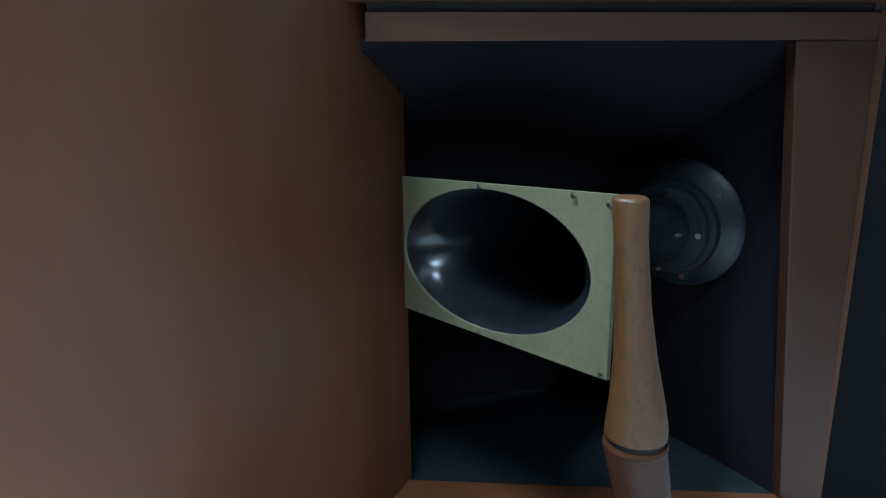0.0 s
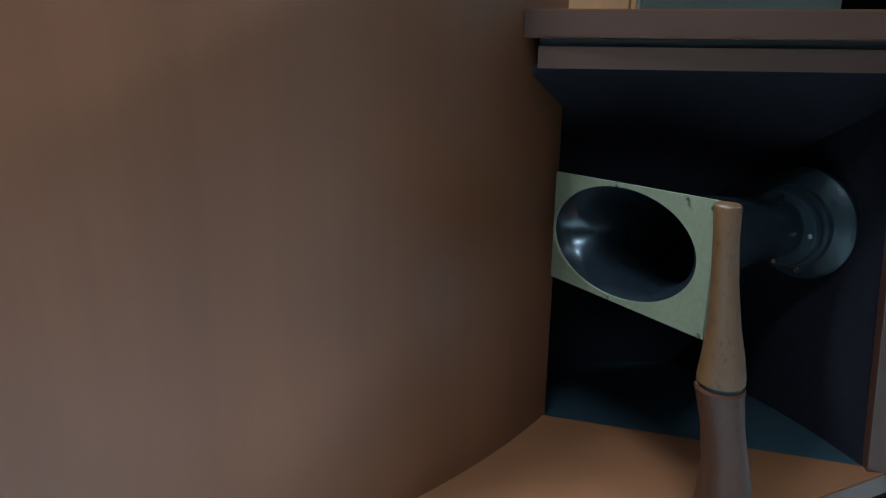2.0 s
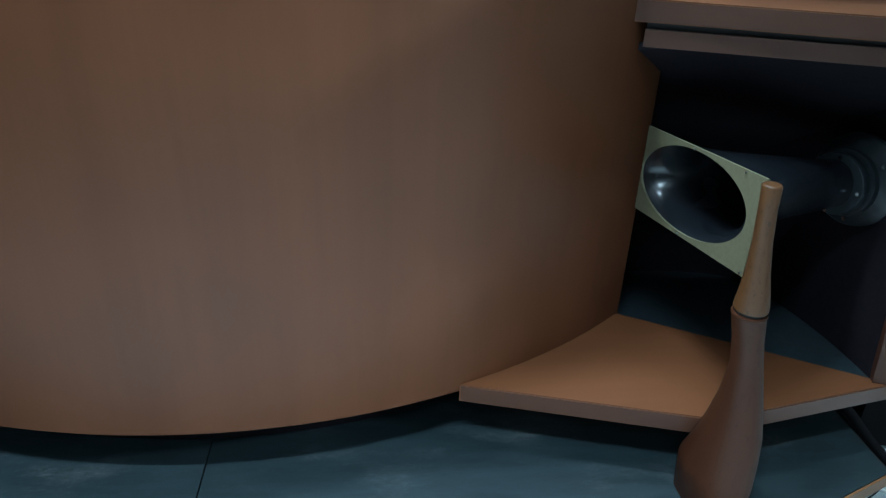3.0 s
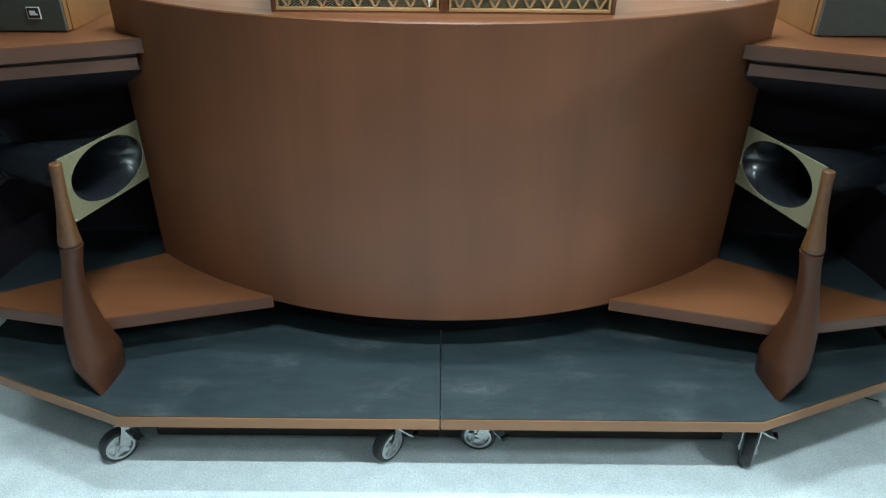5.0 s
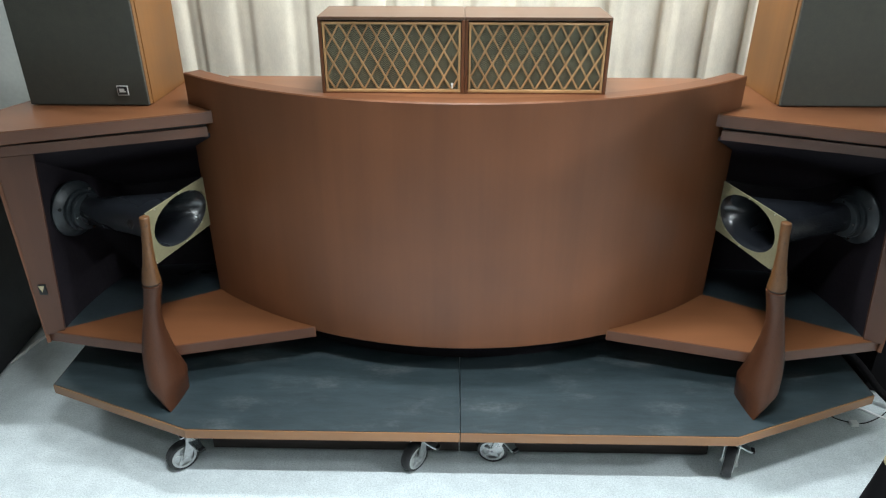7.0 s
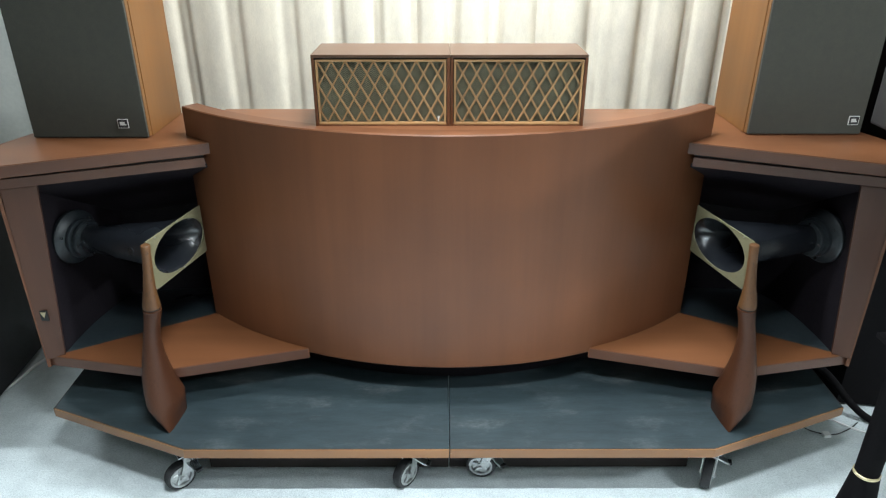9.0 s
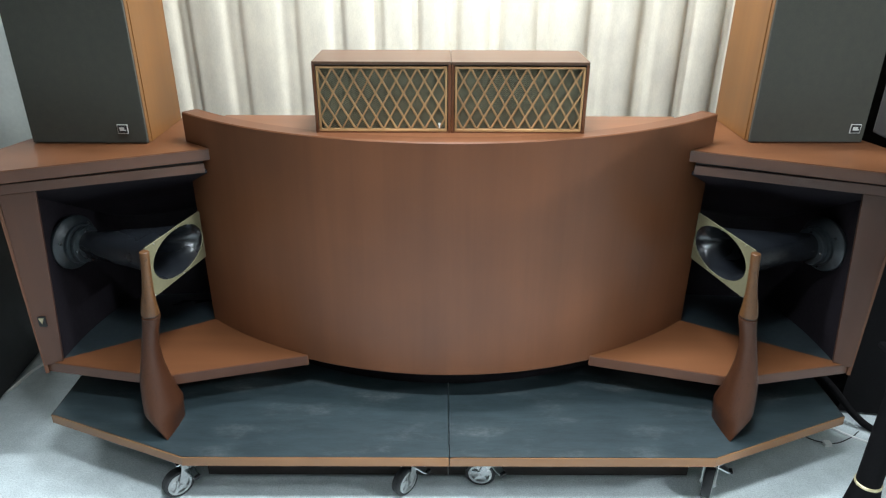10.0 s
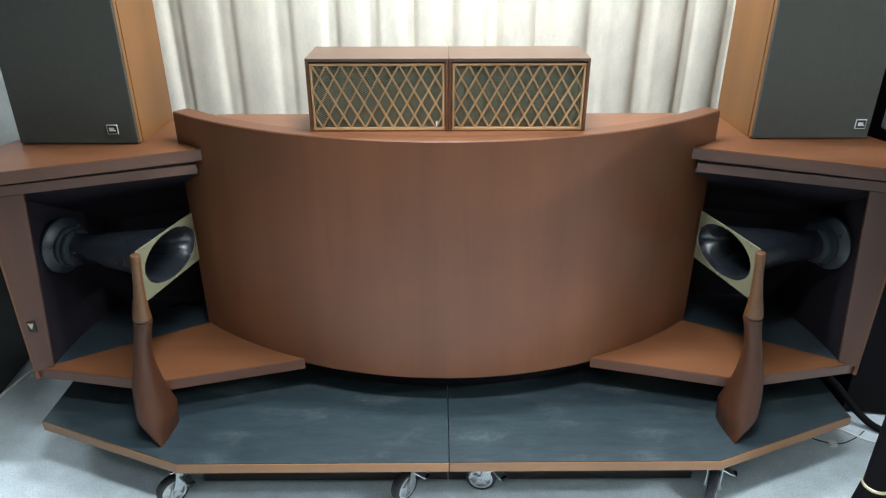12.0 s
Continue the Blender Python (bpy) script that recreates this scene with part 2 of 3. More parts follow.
def lathe(profile, m, n=24, caps=True):
    """Turns (radius, height) pairs about z, then sets them at m."""
    rings = [[m @ Vector((r * math.cos(2 * math.pi * i / n), r * math.sin(2 * math.pi * i / n), h)) for i in range(n)] for r, h in profile]
    return loft(rings, True, caps)


def hull(points):
    bm = bmesh.new()
    for p in points:
        bm.verts.new(p)
    bmesh.ops.convex_hull(bm, input=bm.verts)
    return bm


def bar(a, b, wide, deep, axis=(0, 1, 0)):
    """A straight bar from a to b: wide across it, deep along axis."""
    a, b, ax = Vector(a), Vector(b), Vector(axis).normalized()
    side = (b - a).cross(ax).normalized() * wide / 2
    d = ax * deep / 2
    return hull([p + i * side + j * d for p in (a, b) for i in (-1, 1) for j in (-1, 1)])


def joined(*bms):
    out = bmesh.new()
    for b in bms:
        me = bpy.data.meshes.new("tmp")
        b.to_mesh(me)
        out.from_mesh(me)
        b.free()
        bpy.data.meshes.remove(me)
    return out


def moved(bm, m):
    bm.transform(m)
    return bm


def tube(points, r, n=10):
    """A cable through points."""
    pts = [Vector(p) for p in points]
    rings = []
    for i, p in enumerate(pts):
        d = (pts[min(i + 1, len(pts) - 1)] - pts[max(i - 1, 0)]).normalized()
        q = d.to_track_quat("Z", "Y").to_matrix()
        rings.append([p + q @ Vector((r * math.cos(2 * math.pi * k / n), r * math.sin(2 * math.pi * k / n), 0)) for k in range(n)])
    return loft(rings)


def curve_points(ctrl, steps=8):
    """Catmull-Rom through control points."""
    c = [Vector(p) for p in ctrl]
    c = [c[0] * 2 - c[1]] + c + [c[-1] * 2 - c[-2]]
    out = []
    for i in range(1, len(c) - 2):
        for k in range(steps):
            u = k / steps
            out.append(0.5 * (2 * c[i] + (c[i + 1] - c[i - 1]) * u + (2 * c[i - 1] - 5 * c[i] + 4 * c[i + 1] - c[i + 2]) * u * u
                              + (3 * c[i] - c[i - 1] - 3 * c[i + 1] + c[i + 2]) * u ** 3))
    return out + [c[-2]]


# ---- the room ----
X0, X1, Y0, Y1, H = -3.4, 4.0, -4.6, 1.30, 2.56
tagged(part("floor", box(X0 - 0.1, X1 + 0.1, Y0 - 0.1, Y1 + 0.1, -0.1, 0.0), FLOOR), "pale grey speckled vinyl floor with faint scuffs", "floor", kind="structure")
tagged(part("ceiling", box(X0 - 0.1, X1 + 0.1, Y0 - 0.1, Y1 + 0.1, H, H + 0.1), CEILING), "plain white ceiling over the listening room", "ceiling", kind="structure")
tagged(part("wall_north", box(X0 - 0.1, X1 + 0.1, Y1, Y1 + 0.1, 0, H), PAINT_WALL), "off-white painted wall behind the cream curtain", "wall", kind="structure")
tagged(part("wall_south", box(X0 - 0.1, X1 + 0.1, Y0 - 0.1, Y0, 0, H), LOW_BOUNCE_WALL), "unseen room wall, greyed to cut bounced light", "wall", kind="structure")
tagged(part("wall_west", box(X0 - 0.1, X0, Y0, Y1, 0, H), LOW_BOUNCE_WALL), "unseen side wall, greyed to cut bounced light", "wall", kind="structure")
tagged(part("wall_east", box(X1, X1 + 0.1, Y0, Y1, 0, H), PAINT_WALL), "plain off-white painted side wall", "wall", kind="structure")

# the curtain hangs in soft uneven folds
bm = bmesh.new()
cols, rows_ = 420, 14
grid = []
for j in range(rows_ + 1):
    z = 0.03 + (2.38 - 0.03) * j / rows_
    line = []
    for i in range(cols + 1):
        x = -1.45 + 3.3 * i / cols
        ph = x * 38.0 + 1.4 * math.sin(x * 5.3 + 0.7) + 0.12 * math.sin(z * 2.1 + x * 9)
        pleat = math.tanh(3.2 * (math.sin(ph) - 0.25))
        fold = 0.016 * pleat + 0.004 * math.sin(2 * ph + 1.1 + 0.6 * math.sin(x * 7)) + 0.002 * math.sin(x * 61 + 1.5 * math.sin(z * 1.7))
        line.append(bm.verts.new((x + 0.008 * math.cos(ph), 1.10 + fold * (0.8 + 0.3 * math.sin(x * 3.1 + 0.5)), z)))
    grid.append(line)
for j in range(rows_):
    for i in range(cols):
        bm.faces.new((grid[j][i], grid[j][i + 1], grid[j + 1][i + 1], grid[j + 1][i]))
cur = part("curtain", bm, CURTAIN, None, "", True)
tagged(cur, "cream cloth curtain hanging in soft vertical folds behind the loudspeakers", "curtain")
sol = cur.modifiers.new("thick", "SOLIDIFY")
sol.thickness = 0.002

# ---- the wheeled platforms ----
ZP = 0.229
DECKT = 0.031


def platform(s):
    t = thing("wheeled_platform", (s * 0.65, 0.5, 0.0), "low blue-black plywood platform with brown edging on castors", "platform", "pair of platforms under the console")
    g = 0.0015
    outline = [(g, 0.0145), (0.799, 0.0145), (1.2845, 0.2085), (1.29, 0.916), (g, 0.916)]
    part("deck", prism([(s * x, y) for x, y in outline], ZP - DECKT, ZP, 0.0012), DECK, t)
    for k, (a, b) in enumerate((((g, 0.0105), (0.80, 0.0105)), ((0.80, 0.0105), (1.288, 0.2055)), ((1.288, 0.2055), (1.294, 0.92)))):
        ax, ay = Vector(a), Vector(b)
        d = (ay - ax).normalized()
        nrm = Vector((d.y, -d.x)) * 0.004
        strip = [ax + nrm * 0.2, ay + nrm * 0.2, ay - nrm * 0.8, ax - nrm * 0.8]
        part("edging", prism([(s * p.x, p.y) for p in strip], ZP - DECKT - 0.001, ZP - 0.0015), DARK_WOOD if k == 2 else EDGE, t, "dark side edging strip" if k == 2 else "brown wood edging strip")
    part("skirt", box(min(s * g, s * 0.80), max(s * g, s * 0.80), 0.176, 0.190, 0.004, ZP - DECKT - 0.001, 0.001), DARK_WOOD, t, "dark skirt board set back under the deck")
    part("under_edge_strip", prism([(s * x, y) for x, y in ((0.83, 0.060), (1.262, 0.232), (1.256, 0.247), (0.824, 0.075))], 0.158, ZP - DECKT - 0.001, 0.001), DARK_WOOD, t, "dark strip under the slanting edge")
    return t


def castor(at, turn, pedal, parent):
    """Swivel castor with brake: wheel centre at at, the swivel behind it along turn degrees, the brake lever along pedal degrees."""
    m = Matrix.Translation(at) @ pose(0, 0, 0, 0, 0, turn)
    side = m @ pose(0, 0, 0, 90, 0, 0)
    R = 0.05
    c = part("castor", joined(lathe([(0.024, 0.070), (0.026, 0.074), (0.024, 0.084)], m @ Matrix.Translation((0.030, 0, 0)), 20),
                              moved(box(-0.034, 0.034, -0.030, 0.030, 0.084, 0.088, 0.001), m @ Matrix.Translation((0.030, 0, 0)))), CHROME, parent, "zinc-plated swivel castor with a brake lever", True)
    part("tyre", lathe([(R - 0.012, -0.015), (R - 0.004, -0.015), (R - 0.001, -0.011), (R, -0.006), (R, 0.006), (R - 0.001, 0.011), (R - 0.004, 0.015), (R - 0.012, 0.015)], side, 36, False), RUBBER, c, "black rubber tyre", True)
    rim = lathe([(0.029, -0.009), (0.031, -0.0160), (0.0365, -0.0168), (0.0385, -0.0155), (0.0385, 0.0155), (0.0365, 0.0168), (0.031, 0.0160), (0.029, 0.009)], side, 28)
    hub = lathe([(0.006, -0.018), (0.013, -0.017), (0.015, -0.012), (0.015, 0.012), (0.013, 0.017), (0.006, 0.018)], side, 20)
    spokes = [moved(hull([(x, q * w, h) for x, w in ((0.012, 0.0075), (0.032, 0.0048)) for q in (-1, 1) for h in (-0.0145, 0.0145)]), side @ Matrix.Rotation(math.radians(72 * k + 20), 4, "Z")) for k in range(5)]
    part("rim", joined(rim, hub, *spokes), ZINC, c, "bright metal rim with five spokes", True)
    for q in (-1, 1):
        pts = [(-0.010, -0.008), (0.008, -0.011), (0.040, 0.052), (0.048, 0.072), (0.014, 0.072), (0.008, 0.045)]
        fork = bmesh.new()
        a = [fork.verts.new(m @ Vector((x, q * 0.0195, z))) for x, z in pts]
        b = [fork.verts.new(m @ Vector((x, q * 0.0225, z))) for x, z in pts]
        fork.faces.new(a)
        fork.faces.new(b[::-1])
        for i in range(len(pts)):
            fork.faces.new((a[i], a[(i + 1) % len(pts)], b[(i + 1) % len(pts)], b[i]))
        part("fork", fork, ZINC, c)
    part("axle_bolt", lathe([(0.0075, -0.0265), (0.0075, 0.0265)], side, 6), STEEL, c)
    lever = [(0.030, 0.017, 0.056), (0.055, 0.016, 0.046), (0.074, 0.012, 0.034), (0.086, 0.011, 0.031)]
    ml = m @ Matrix.Translation((0.03, 0, 0)) @ pose(0, 0, 0, 0, 0, pedal - turn) @ Matrix.Translation((-0.03, 0, 0))
    rings = [[ml @ Vector((x, -w, z)), ml @ Vector((x, w, z)), ml @ Vector((x + 0.002, w, z + 0.005)), ml @ Vector((x + 0.002, -w, z + 0.005))] for x, w, z in lever]
    part("brake_lever", loft(rings), ZINC, c, "", True)
    part("lever_tip", hull([ml @ Vector((x, y, z)) for x in (0.083, 0.094) for y in (-0.010, 0.010) for z in (0.030, 0.038)]), RUBBER, c, "black lever tip")
    return c


plat_r, plat_l = platform(1), platform(-1)
CASTORS = [(-0.867, 0.095, 42, -35, plat_l), (-0.140, 0.105, 50, -22, plat_l), (0.105, 0.145, -8, -50, plat_r), (0.836, 0.10, 62, -15, plat_r)]

# ---- the console loudspeaker ----
YC, R, ZT = 1.512, 1.269, 0.902 + ZP
con = thing("console_loudspeaker", (0, 0.5, ZP), "wide walnut console loudspeaker with a bowed front and open side horns", "loudspeaker")


def Z(z):
    return z + ZP


def arc(r, x0, x1, n):
    a0, a1 = math.asin(x0 / r), math.asin(x1 / r)
    return [(r * math.sin(a0 + (a1 - a0) * i / n), YC - r * math.cos(a0 + (a1 - a0) * i / n)) for i in range(n + 1)]


TH = 0.055
END = math.asin(0.845 / R)
outer = arc(R, -0.845, 0.845, 72)
inner = arc(R - TH, -(R - TH) * math.sin(END), (R - TH) * math.sin(END), 72)
panel = bmesh.new()
zs = [Z(0.130), Z(0.133), Z(0.899), Z(0.902)]
off = [0.003, 0.0, 0.0, 0.003]
rings = []
for z, o in zip(zs, off):
    rings.append([(x * (1 - o / R), YC + (y - YC) * (1 - o / R), z) for x, y in outer] + [(x, y, z) for x, y in inner[::-1]])
part("curved_panel", loft(rings), WALNUT, con, "bowed walnut veneer reflecting panel", True)
cut = [(x, y) for x, y in inner if y < 0.528]
part("top_board", prism(cut + [(cut[-1][0] + 0.003, 0.53), (cut[0][0] - 0.003, 0.53)], Z(0.872), Z(0.902)), WALNUT_FLAT, con, "flat walnut top board")
part("rear_body", prism([(x * 0.995, y + 0.004) for x, y in cut] + [(0.70, 0.53), (-0.70, 0.53)], Z(0.125), Z(0.872)), DARK_WOOD, con, "dark rear body")


# black filler stops light from behind, so the gap under the panel stays dark
part("plinth", prism(arc(R - 0.135, -0.80, 0.80, 32) + [(0.80, 0.80), (-0.80, 0.80)], ZP, Z(0.1245)), BLACK, con, "black block added under the console to keep the gap dark")


def spin(pts, s):
    return [(s * x, y) for x, y in pts]


ROOF_FALL = 0.6


def roof_edge(v):
    """Along the back of the bowed panel, then into the horn."""
    if v < 0.35:
        x = 0.770 + (0.842 - 0.770) * v / 0.35
        return (x, YC - math.sqrt((R + 0.0005) ** 2 - x * x))
    w = (v - 0.35) / 0.65
    return (0.842 + (0.80 - 0.842) * w, 0.565 + (1.0 - 0.565) * w)


def wing(s):
    # lower board
    curve = [(x, y) for x, y in arc(R + 0.001, 0.466, 0.838, 16)]
    board = curve + [(1.262, 0.306), (1.318, 0.292), (0.912, 0.213), (0.905, 0.232), (0.88, 0.218)]
    part("lower_board", prism(spin(board, s), Z(0.110), Z(0.148), 0.0025), WALNUT_FLAT, con, "flat walnut board jutting out below the horn")
    # same filler under the wing, added to darken the deck ends
    part("side_shade_block", prism(spin([(0.81, 0.62), (0.90, 0.46), (1.20, 0.40), (1.215, 0.84), (0.81, 0.84)], s), ZP, Z(0.0645)), BLACK, con)
    # floor of the horn mouth, falling away to the back
    a, b = Vector((0.838, 0.556)), Vector((1.262, 0.305))
    rings = []
    for i in range(13):
        u = i / 12
        fx, fy = a.lerp(b, u)
        row = []
        for j in range(25):
            v = j / 24
            y = fy + (1.0 - fy) * v
            x = fx + (0.80 + 0.46 * u - fx) * v
            row.append((s * x, y, Z(0.147 - 0.3 * max(0.0, y - 0.33) ** 2)))
        rings.append(row)
    fl = loft(rings, False, False)
    ret = bmesh.ops.extrude_face_region(fl, geom=fl.faces[:])
    for v in [g for g in ret["geom"] if isinstance(g, bmesh.types.BMVert)]:
        v.co.z -= 0.02
    part("horn_floor", fl, RAMP_PAINT, con, "blue-black painted floor of the bass horn", True)
    part("horn_side", joined(prism(spin([(1.262, 0.302), (1.275, 0.302), (1.275, 0.60), (1.262, 0.60)], s), Z(0.110), Z(0.731)),
                             prism(spin([(1.262, 0.60), (1.275, 0.60), (1.275, 1.02), (1.262, 1.02)], s), Z(0.0), Z(0.731))), BLACK, con)
    bend = [Vector(p) for p in curve_points([(1.2615, 0.80, 0), (1.257, 0.84, 0), (1.238, 0.88, 0), (1.20, 0.912, 0), (1.13, 0.940, 0), (1.0, 0.960, 0), (0.815, 0.970, 0)], 4)]
    part("horn_bend", prism(spin([(p.x, p.y) for p in bend] + [(0.815, 0.982), (1.0, 0.972), (1.14, 0.950), (1.21, 0.922), (1.2615, 0.87)], s), Z(0.0), Z(0.52)), BLACK, con, "black curved back of the bass horn")
    part("horn_back", prism(spin([(0.76, 1.0), (1.262, 1.0), (1.262, 1.02), (0.76, 1.02)], s), Z(0.0), Z(0.50)), BLACK, con)
    part("horn_inner_side", prism(spin([(0.828, 0.575), (0.80, 1.0), (0.76, 1.0), (0.79, 0.62)], s), Z(0.0), Z(0.65)), BLACK, con)
    # roof of the mouth, sloping down to the back
    a, b = Vector((0.770, 0.4865)), Vector((1.262, 0.302))
    e0, e1 = Vector((0.80, 1.0)), Vector((1.262, 1.0))
    rings = []
    for i in range(13):
        u = i / 12
        row = []
        for j in range(17):
            v = j / 16
            f, e = a.lerp(b, u), e0.lerp(e1, u)
            q = f.lerp(e, v)
            if u == 0:
                q = Vector(roof_edge(v))
            back = max(0.0, (q - a).dot(Vector((0.351, 0.936))))
            row.append((s * q.x, q.y, Z(0.731 - ROOF_FALL * back)))
        rings.append(row)
    rf = loft(rings, False, False)
    ret = bmesh.ops.extrude_face_region(rf, geom=rf.faces[:])
    for v in [g for g in ret["geom"] if isinstance(g, bmesh.types.BMVert)]:
        v.co.z += 0.012
    part("horn_roof", rf, BLACK, con, "black painted sloping roof of the bass horn")
    # rail over the mouth, and the side top with its lip
    d = Vector((1.305 - 0.766, 0.274 - 0.48)).normalized()
    nr = Vector((-d.y, d.x))
    p0, p1 = Vector((0.768, 0.481)), Vector((1.300, 0.2775))
    rail = [p0, p1, p1 + nr * 0.02, p0 + nr * 0.02 + d * 0.012]
    part("rail", prism(spin([tuple(p) for p in rail], s), Z(0.731), Z(0.760), 0.0015), WALNUT_FRONT_SHADE, con)
    top = arc(R + 0.001, 0.749, 0.846, 8) + [(0.875, 0.66), (0.93, 0.845), (1.335, 0.845), (1.345, 0.60), (1.385, 0.48), (1.405, 0.43), (1.328, 0.240)]
    part("side_top", prism(spin(top, s), Z(0.771), Z(0.808), 0.003), WALNUT_FLAT, con, "flat walnut side top with a thick lip")
    # thin strips added so the boards' front edges look shaded
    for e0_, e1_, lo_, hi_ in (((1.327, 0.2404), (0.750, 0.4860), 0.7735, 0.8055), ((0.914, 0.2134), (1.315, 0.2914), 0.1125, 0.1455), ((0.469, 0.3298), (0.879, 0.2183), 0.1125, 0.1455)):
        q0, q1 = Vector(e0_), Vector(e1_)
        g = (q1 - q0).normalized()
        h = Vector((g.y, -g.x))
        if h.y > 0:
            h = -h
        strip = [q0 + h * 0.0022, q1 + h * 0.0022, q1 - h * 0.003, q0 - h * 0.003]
        part("shade_strip", prism(spin([tuple(p) for p in strip], s), Z(lo_), Z(hi_), 0.0006), WALNUT_FRONT_SHADE, con, "walnut strip darkened for the shade along the front edge")
    shim = [p0 + nr * 0.008 + d * 0.002, p1 + nr * 0.010, Vector((1.37, 0.46)), Vector((1.30, 0.83)), Vector((0.95, 0.83)), Vector((0.86, 0.6)), Vector((0.83, 0.56))]
    part("shadow_gap", prism(spin([tuple(p) for p in shim], s), Z(0.757), Z(0.7705)), DARK_WOOD, con)
    # slanted stile at the outer side of the mouth
    nn = Vector((0.357, 0.934, 0)) * 0.02
    quad = [Vector((1.210, 0.311, Z(0.7305))), Vector((1.300, 0.277, Z(0.7305))), Vector((1.308, 0.2735, Z(0.1435))), Vector((1.257, 0.293, Z(0.1435)))]
    col = hull([(s * (v.x), v.y, v.z) for v in quad] + [(s * (v + nn).x, (v + nn).y, v.z) for v in quad])
    part("stile", soften(col, 0.002), WALNUT_STILE_SHADED, con, "slanted walnut stile beside the horn mouth")
    sidep = [(1.303, 0.279), (1.312, 0.2735), (1.385, 0.44), (1.37, 0.48), (1.328, 0.62), (1.318, 0.86), (1.295, 1.0), (1.28, 1.0), (1.30, 0.86), (1.31, 0.61), (1.352, 0.472), (1.364, 0.44)]
    part("side_panel", prism(spin(sidep, s), Z(0.112), Z(0.762), 0.001), WALNUT, con, "walnut end panel")
    part("rear_foot", prism(spin([(1.05, 0.80), (1.15, 0.80), (1.15, 0.86), (1.05, 0.86)], s), ZP, Z(0.048)), DARK_WOOD, con)
    # the mouth plate of the upper horn, with its oval opening
    n = 48
    cy, cz, ry, rz = 0.376, 0.5085, 0.158, 0.0755
    px = 0.828 + 0.124 * (0.534 - cy)
    def corner(y, z, dx=0.0):
        return (s * (px - 0.124 * (y - cy) + dx), y, Z(z))
    plate = bmesh.new()
    for dx in (0.0, 0.004):
        oval, rim = [], []
        for i in range(n):
            a_ = 2 * math.pi * i / n
            c_, s_ = math.cos(a_), math.sin(a_)
            yy, zz = cy + ry * c_ + 0.0, cz + rz * s_ - 0.10 * ry * c_
            k = 1 / max(abs(c_), abs(s_))
            u, w = c_ * k, s_ * k
            ry_, rz_ = cy - 0.009 + 0.1715 * u, None
            yy2 = 0.3645 + 0.1695 * u
            f = (yy2 - 0.195) / 0.339
            zt, zb = 0.603 + (0.578 - 0.603) * f, 0.443 + (0.411 - 0.443) * f
            rim.append(plate.verts.new(corner(yy2, (zt + zb) / 2 + (zt - zb) / 2 * w, dx)))
            oval.append(plate.verts.new(corner(yy, zz, dx)))
        for i in range(n):
            plate.faces.new((rim[i], rim[(i + 1) % n], oval[(i + 1) % n], oval[i]))
        if dx == 0.0:
            first = (rim, oval)
    for i in range(n):
        plate.faces.new((first[0][i], first[0][(i + 1) % n], rim[(i + 1) % n], rim[i]))
        plate.faces.new((first[1][i], first[1][(i + 1) % n], oval[(i + 1) % n], oval[i]))
    horn_at = part("horn_plate", plate, PLATE, con, "olive-gold painted horn mouth plate with an oval opening")
    for y, z in ((0.199, 0.594), (0.199, 0.448), (0.375, 0.5865), (0.375, 0.4305), (0.24, 0.596)):
        m = Matrix.Translation(corner(y, z, -0.002)) @ pose(0, 0, 0, 0, 90, 0)
        part("screw", lathe([(0.0024, -0.002), (0.0022, 0.0), (0.0012, 0.001)], m, 10), STEEL, horn_at, "", True)
    # horn flare from the oval to the round throat
    tx, ty, tz = 1.188, 0.462, 0.490
    fl, ol = [], []
    for i in range(33):
        v = i / 32
        e = v ** 0.55
        cyv, czv = cy + (ty - cy) * v, cz + (tz - cz) * v
        for lst, add in ((fl, 0.0), (ol, 0.008)):
            rr_y = ry * (1 - e) + 0.032 * e + add
            rr_z = rz * (1 - e * 0.9) + 0.032 * e * 0.9 + add
            ring = []
            for k in range(n):
                a_ = 2 * math.pi * k / n
                y = cyv + rr_y * math.cos(a_)
                ring.append((s * (px + 0.004 + (tx - px) * v - 0.124 * (y - cyv) * (1 - v)), y, Z(czv) + rr_z * math.sin(a_) - 0.10 * rr_y * math.cos(a_) * (1 - v)))
            lst.append(ring)
    part("horn_flare", joined(loft(fl, True, False), loft(ol, True, False)), BLACK_GLOSS, con, "glossy black metal horn flare", True)
    # compression driver behind the throat
    axis = Vector((s * 0.93, 0.30, 0.02)).to_track_quat("Z", "Y").to_matrix().to_4x4()
    m = Matrix.Translation((s * (tx - 0.012), ty - 0.004, Z(tz))) @ axis
    drv = part("driver", lathe([(0.036, 0.0), (0.058, 0.001), (0.060, 0.004), (0.060, 0.013), (0.054, 0.016), (0.054, 0.022), (0.0645, 0.024), (0.066, 0.027), (0.066, 0.034), (0.060, 0.037), (0.068, 0.042),
                                (0.082, 0.046), (0.090, 0.054), (0.090, 0.064), (0.084, 0.072), (0.05, 0.076)], m, 40), DRIVER_PAINT, con, "dark cast compression driver", True)
    for k in range(4):
        a_ = math.radians(90 * k)
        bm_ = lathe([(0.0042, -0.003), (0.0042, 0.0), (0.002, 0.002)], m @ Matrix.Translation((0.053 * math.cos(a_), 0.053 * math.sin(a_), -0.001)), 6)
        part("bolt", bm_, CHROME, drv)
    for k in range(3):
        a_ = math.radians(20 + 120 * k)
        part("bolt", lathe([(0.0045, -0.003), (0.0045, 0.001)], m @ Matrix.Translation((0.074 * math.cos(a_), 0.074 * math.sin(a_), 0.043)), 6), CHROME, drv)
    # turned post over the sculpted leg
    def ring_at(cx, cy_, z, rx, ry_, n_=20, yaw=0.0):
        out = []
        for i in range(n_):
            a_ = 2 * math.pi * i / n_
